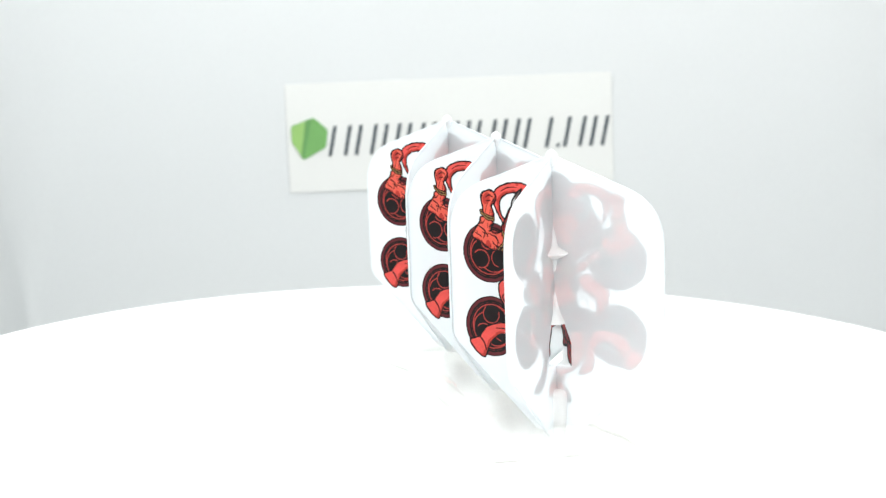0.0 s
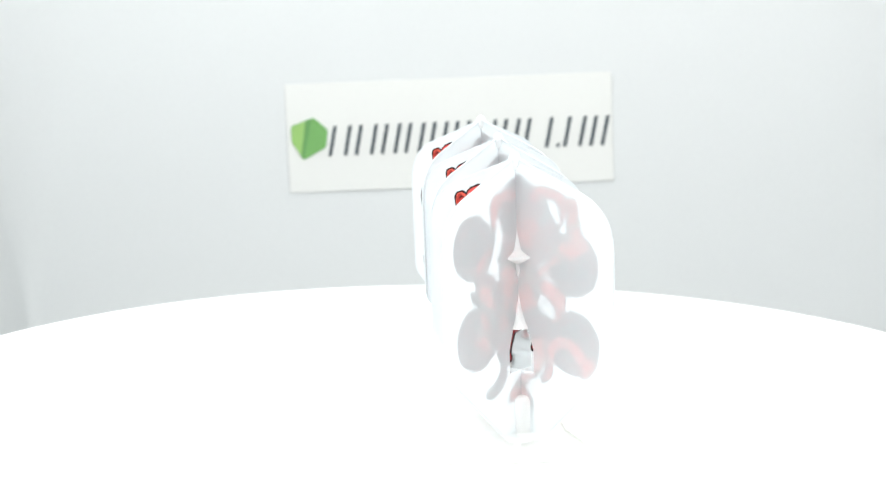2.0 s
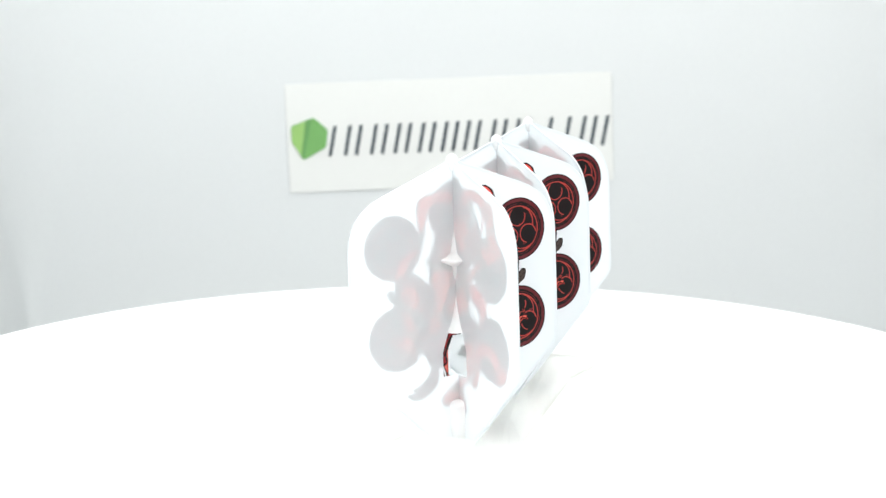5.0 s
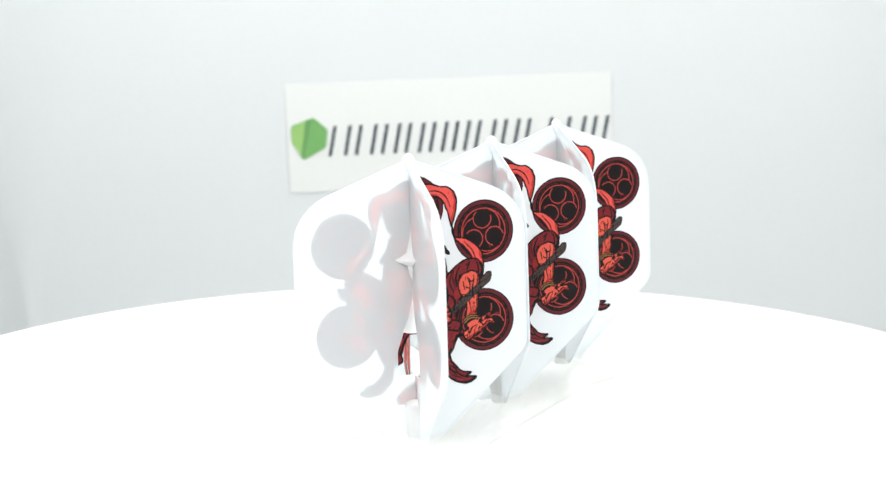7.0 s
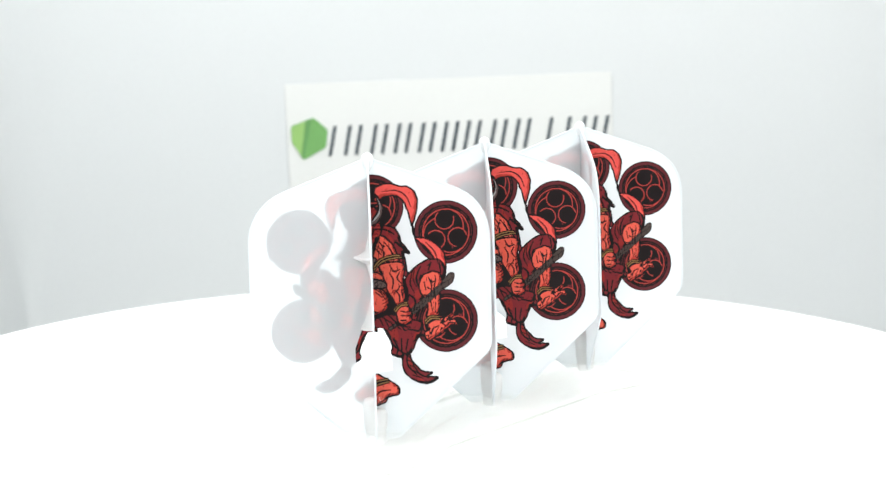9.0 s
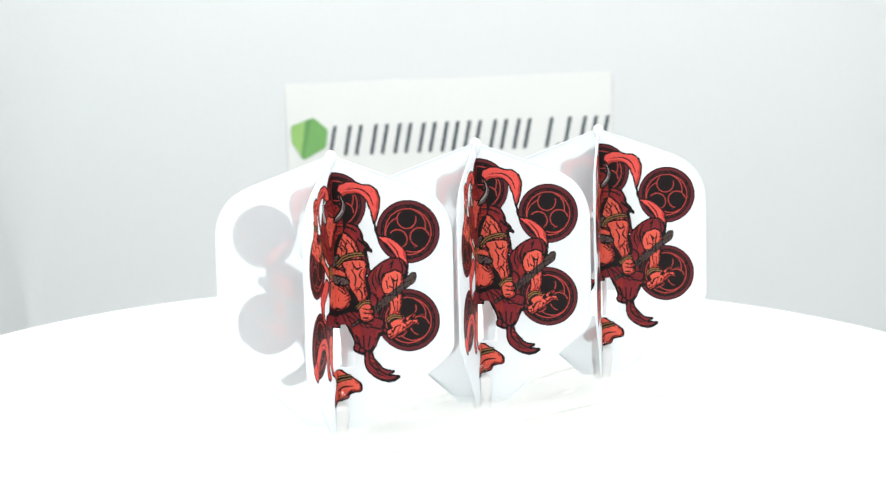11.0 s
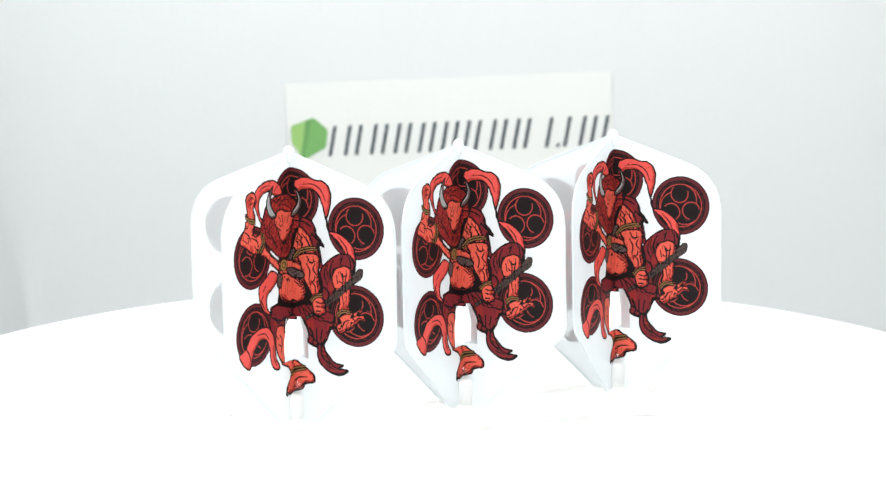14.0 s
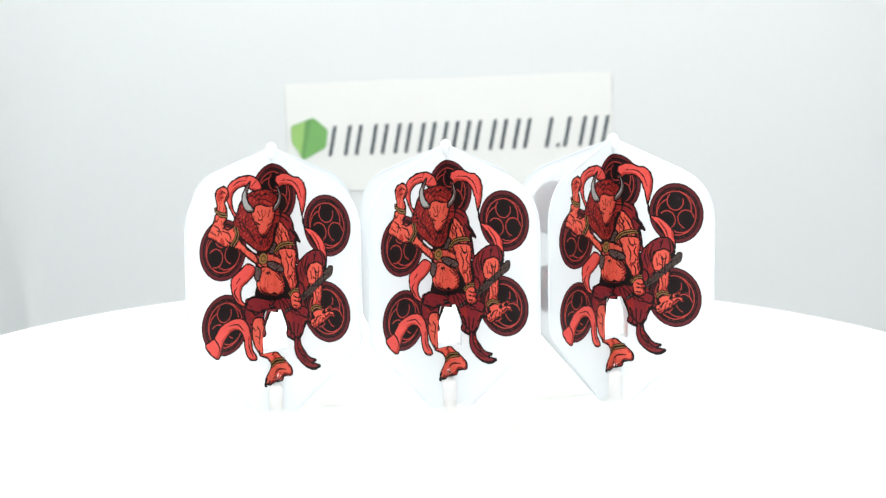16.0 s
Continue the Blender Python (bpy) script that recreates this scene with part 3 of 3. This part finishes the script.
    pen("black", 0.07, (1.8, 23.5), (2.5, 23.8))
    pen("black", 0.07, (-3.0, 23.1), (-2.9, 22.6))
    pen("black", 0.07, (-2.2, 23.0), (-2.1, 22.5))
    pen("black", 0.07, (-1.4, 22.8), (-1.3, 22.4))
    pen("black", 0.07, (-0.6, 22.7), (-0.5, 22.3))
    pen("black", 0.07, (0.2, 22.6), (0.3, 22.2))
    pen("black", 0.07, (0.7, 22.7), (0.8, 22.2))
    pen("black", 0.07, (1.3, 22.7), (1.4, 22.3))
    pen("black", 0.10, (-7.2, 35.2), (-6.4, 34.8), (-6.0, 34.1))
    pen("black", 0.10, (-6.6, 34.4), (-5.8, 34.0), (-5.4, 33.3))
    pen("black", 0.10, (-6.0, 33.6), (-5.2, 33.2), (-4.8, 32.5))
    pen("black", 0.10, (-5.4, 32.8), (-4.6, 32.4), (-4.1, 31.7))
    pen("black", 0.10, (0.3, 34.0), (-0.3, 33.6), (-0.4, 33.0))
    pen("black", 0.10, (0.0, 33.1), (-0.7, 32.7), (-0.9, 32.1))
    pen("black", 0.10, (-0.4, 32.2), (-1.2, 31.8), (-1.3, 31.3))
    pen("black", 0.10, (-0.9, 31.3), (-1.6, 30.9), (-1.8, 30.4))
    pen("black", 0.10, (-5.4, 38.9), (-4.7, 39.3), (-4.0, 38.8))
    pen("black", 0.10, (-3.9, 38.9), (-3.2, 39.3), (-2.4, 38.9))
    pen("black", 0.10, (-2.3, 38.9), (-1.6, 39.3), (-0.9, 38.9))
    pen("black", 0.10, (-0.7, 39.0), (0.0, 39.4), (0.5, 39.0))
    pen("black", 0.12, (0.9, 22.0), (1.3, 21.3), (1.6, 20.5))
    pen("black", 0.12, (1.9, 21.6), (2.2, 20.9), (2.5, 20.3))
    pen("black", 0.12, (2.8, 21.1), (3.1, 20.5), (3.4, 20.0))
    pen("black", 0.12, (3.7, 20.7), (4.0, 20.1), (4.4, 19.8))
    pen("black", 0.12, (4.6, 20.2), (4.9, 19.7), (5.3, 19.6))
    pen("black", 0.10, (5.0, 15.7), (5.5, 15.4), (5.9, 14.9))
    pen("black", 0.10, (5.3, 14.9), (5.9, 14.6), (6.3, 14.1))
    pen("black", 0.10, (5.5, 14.1), (6.2, 13.8), (6.7, 13.4))
    pen("black", 0.10, (5.8, 13.3), (6.5, 13.0), (7.1, 12.6))
    pen("black", 0.10, (6.0, 12.5), (6.8, 12.2), (7.5, 11.9))
    pen("black", 0.10, (6.7, 29.1), (6.5, 27.7), (6.9, 26.5))
    pen("black", 0.10, (7.5, 29.4), (7.1, 27.8), (7.3, 26.5))
    pen("gold", 0.15, (-12.3, 37.7), (-11.4, 37.0), (-10.0, 36.6))
    pen("gold", 0.15, (-12.2, 37.4), (-11.2, 36.5), (-10.0, 36.3))
    pen("gold", 0.15, (-8.4, 34.5), (-8.1, 33.0), (-9.2, 31.6))
    pen("gold", 0.15, (-7.8, 34.3), (-7.6, 32.8), (-8.6, 31.5))
    pen("gold", 0.15, (0.5, 29.4), (1.7, 30.5), (3.3, 31.0), (4.7, 31.1))
    pen("gold", 0.15, (0.5, 29.8), (1.6, 30.9), (3.3, 31.4), (4.4, 31.4))
    pen("gold", 0.15, (3.4, 22.9), (4.3, 23.7), (5.4, 24.0))
    pen("gold", 0.15, (3.6, 22.7), (4.4, 23.5), (5.5, 23.6))
    pen("gold", 0.15, (8.2, 21.0), (9.1, 21.6), (10.4, 21.5))
    pen("gold", 0.15, (8.3, 20.6), (9.2, 21.3), (10.4, 21.2))
    pen("gold", 0.15, (-0.9, 11.1), (0.4, 11.7), (2.0, 12.0))
    pen("gold", 0.15, (-0.7, 10.6), (0.5, 11.2), (2.1, 11.6))
    d = np.hypot(UU + 2.3, VV - 28.7)
    lay(d < 1.05, "black")
    lay(d < 0.9, "gold")
    lay((d < 0.52) & (d > 0.38), "black")
    knot = np.hypot(UU + 0.5, VV - 21.0)
    lay((knot < 0.75) & (CURLS > -0.3), "black")
    lay((knot < 0.55) & (CURLS > 0.4), "grey")
    # the opening of the hub stays free of ink
    INKED[(np.abs(UU) < 2.7 - 0.30 * np.clip(VV - 16.5, 0, 9)) & (VV > 13.0) & (VV < 20.1)] = -1


draw_print()


def print_sheet(side):
    """The half of the print on one side of the fold, as a thin sheet of inked fields; rows of one ink are joined."""
    verts, faces, inks = [], [], []
    keep = (UU < 0) if side < 0 else (UU >= 0)
    y = 0.00009 if side < 0 else -0.00009
    for row, v in enumerate(GRID_V):
        line = np.where(keep[row], INKED[row], -1)
        edges = np.flatnonzero(np.diff(line)) + 1
        starts, ends = np.concatenate([[0], edges]), np.concatenate([edges, [len(line)]])
        for a, b in zip(starts, ends):
            if line[a] < 0:
                continue
            x0, x1 = abs(GRID_U[a] - CELL / 2) / 1000, abs(GRID_U[b - 1] + CELL / 2) / 1000
            z0, z1 = (v - CELL / 2) / 1000, (v + CELL / 2) / 1000
            n = len(verts)
            verts += [(x0, y, z0), (x1, y, z0), (x1, y, z1), (x0, y, z1)]
            faces.append((n, n + 1, n + 2, n + 3))
            inks.append(int(line[a]))
    mesh = bpy.data.meshes.new("print")
    mesh.from_pydata(verts, [], faces)
    for mat in INK_MATS:
        mesh.materials.append(mat)
    mesh.polygons.foreach_set("material_index", inks)
    mesh.update()
    return mesh


# ---- the dart flights ----


def wing_outline():
    return rounded([(0.0, 0.0464, 0), (0.0, 0.0201, 0), (0.0016, 0.0201, 0.0002), (0.0028, 0.0168, 0.0010), (0.0028, 0.0130, 0.0002), (0.0, 0.0130, 0), (0.0, 0.0022, 0),
                    (0.0036, 0.0022, 0.0003), (0.0186, 0.0158, 0.0034), (0.0186, 0.0395, 0.0090)], 8)


def gusset(profile, toward):
    """A web in the corner between two wings: at each height it reaches as wide as the profile's half width says."""
    bm, rows = bmesh.new(), []
    for w, z in profile:
        rows.append([bm.verts.new((toward * x * w, y * w, z)) for x, y in ((0.10, -0.02), (1.10, -0.93), (1.32, -0.5), (1.38, 0.0), (1.32, 0.5), (1.10, 0.93), (0.10, 0.02))])
    for a, b in zip(rows, rows[1:]):
        for i in range(7):
            j = (i + 1) % 7
            bm.faces.new((a[i], a[j], b[j], b[i]))
    bm.faces.new(rows[0]), bm.faces.new(rows[-1])
    return bm


def rim_strip():
    """The raised bead along the free edge of a wing."""
    edge = [Vector(p) for p in wing_outline()]
    edge = edge[next(i for i, p in enumerate(edge) if p.x > 0.0030 and p.y < 0.004):] + edge[:1]
    bm, inset, half, rows = bmesh.new(), 0.00042, 0.00015, []
    for i, p in enumerate(edge):
        along = (edge[min(i + 1, len(edge) - 1)] - edge[max(i - 1, 0)]).normalized()
        inner = p + Vector((-along.y, along.x)) * inset
        out = p + Vector((along.y, -along.x)) * 0.00004
        rows.append([bm.verts.new((q.x, y, q.y)) for q, y in ((out, -half * 0.6), (p, -half), (inner, -half * 0.45), (inner, half * 0.45), (p, half), (out, half * 0.6))])
    for a, b in zip(rows, rows[1:]):
        for i in range(6):
            j = (i + 1) % 6
            bm.faces.new((a[i], a[j], b[j], b[i]))
    bm.faces.new(rows[0]), bm.faces.new(rows[-1])
    return bm


def dart_flight():
    flight = tagged(new("dart_flight"), "white moulded dart flight with four wings and red and black print", "dart flight", group="flights on the stand")
    halves = {-1: print_sheet(-1), 1: print_sheet(1)}
    shape = None
    for turn, side, outward, raised in ((222.8, -1, 0.0, -0.0003), (316.5, 1, 0.0, -0.0003), (41.9, -1, 0.0006, -0.0007), (137.4, 1, -0.0008, -0.0009)):
        if shape is None:
            wing = smooth(part("wing", slab(wing_outline(), 0.00014), WING, flight), 30)
            shape = wing.data
            rim = smooth(part("rim", rim_strip(), WING, wing, "thin raised white edge bead"), 50).data
        else:
            wing = new("wing", shape)
            wing.parent = flight
            new("rim", rim).parent = wing
        wing.rotation_euler = (0, 0, radians(turn))
        ink = new("print", halves[side])
        ink.parent = wing
        ink.location = (outward, 0, raised)
        tagged(ink, "glossy red, maroon and black print of round shields and ribbons")
    # webs of the hub stand in the corners of the blank quadrants alone
    for toward in (1, -1):
        for name, profile in (("spire", [(0.0013, 0.0198), (0.0008, 0.0212), (0.0004, 0.0230), (0.0001, 0.0250)]),
                              ("fin", [(0.0002, 0.0280), (0.0005, 0.0300), (0.0018, 0.0309), (0.0018, 0.0312), (0.0012, 0.0315), (0.0006, 0.0321), (0.00035, 0.0335), (0.0001, 0.0352)])):
            smooth(part(name, gusset(profile, toward), HUB, flight), 50)
    # rounded lumps of the socket fill the corners of all four quadrants
    for toward, turn, top in ((1, 0, 0.0091), (-1, 0, 0.0091), (1, 90, 0.0072), (-1, 90, 0.0072)):
        lump = smooth(part("socket", gusset([(0.0009, 0.0030), (0.00125, 0.0042), (0.0013, top - 0.0009), (0.0011, top - 0.0003), (0.0007, top)], toward), HUB, flight), 50)
        lump.rotation_euler = (0, 0, radians(turn))
    smooth(part("tip_cap", lathe([(0.0005, 0.0446), (0.0008, 0.0455), (0.0009, 0.0462), (0.0008, 0.0467), (0.0005, 0.0470), (0.0001, 0.0472)], 28), HUB, flight))
    smooth(part("collar", lathe([(0.0014, 0.0016), (0.0016, 0.0020), (0.0016, 0.0062), (0.0014, 0.0067), (0.0009, 0.0069)], 32), HUB, flight, "milky round socket collar"))
    return flight


def standing(x, y, z, twist, lean_x, lean_y):
    """Where a flight sits on its peg: turned a little, and leaning by so much for each unit of its height."""
    lean = Vector((0, 0, 1)).rotation_difference(Vector((lean_x, lean_y, 1)))
    return Matrix.Translation((x, y, z)) @ lean.to_matrix().to_4x4() @ Matrix.Rotation(radians(twist), 4, "Z")


SEATS = [standing(-0.02888, -0.01092, 0.0, 0.3, 0.0038, 0.0308), standing(0.00009, -0.01119, 0.0001, -1.2, -0.0079, 0.0317),
         standing(0.02813, -0.01092, 0.0006, 1.5, -0.0085, 0.0363)]
first = dart_flight()
TURNING.append((first, SEATS[0]))
for seat in SEATS[1:]:
    TURNING.append((copy_thing(first, seat), seat))


def motions():
    """The table turns evenly and slowly, clockwise from above, and carries the stand and the flights round with it."""
    for thing, rest in TURNING:
        walk(thing, [(t, Matrix.Rotation(radians(106.0 - 6.2302 * t), 4, "Z") @ rest) for t in range(17)])


motions()
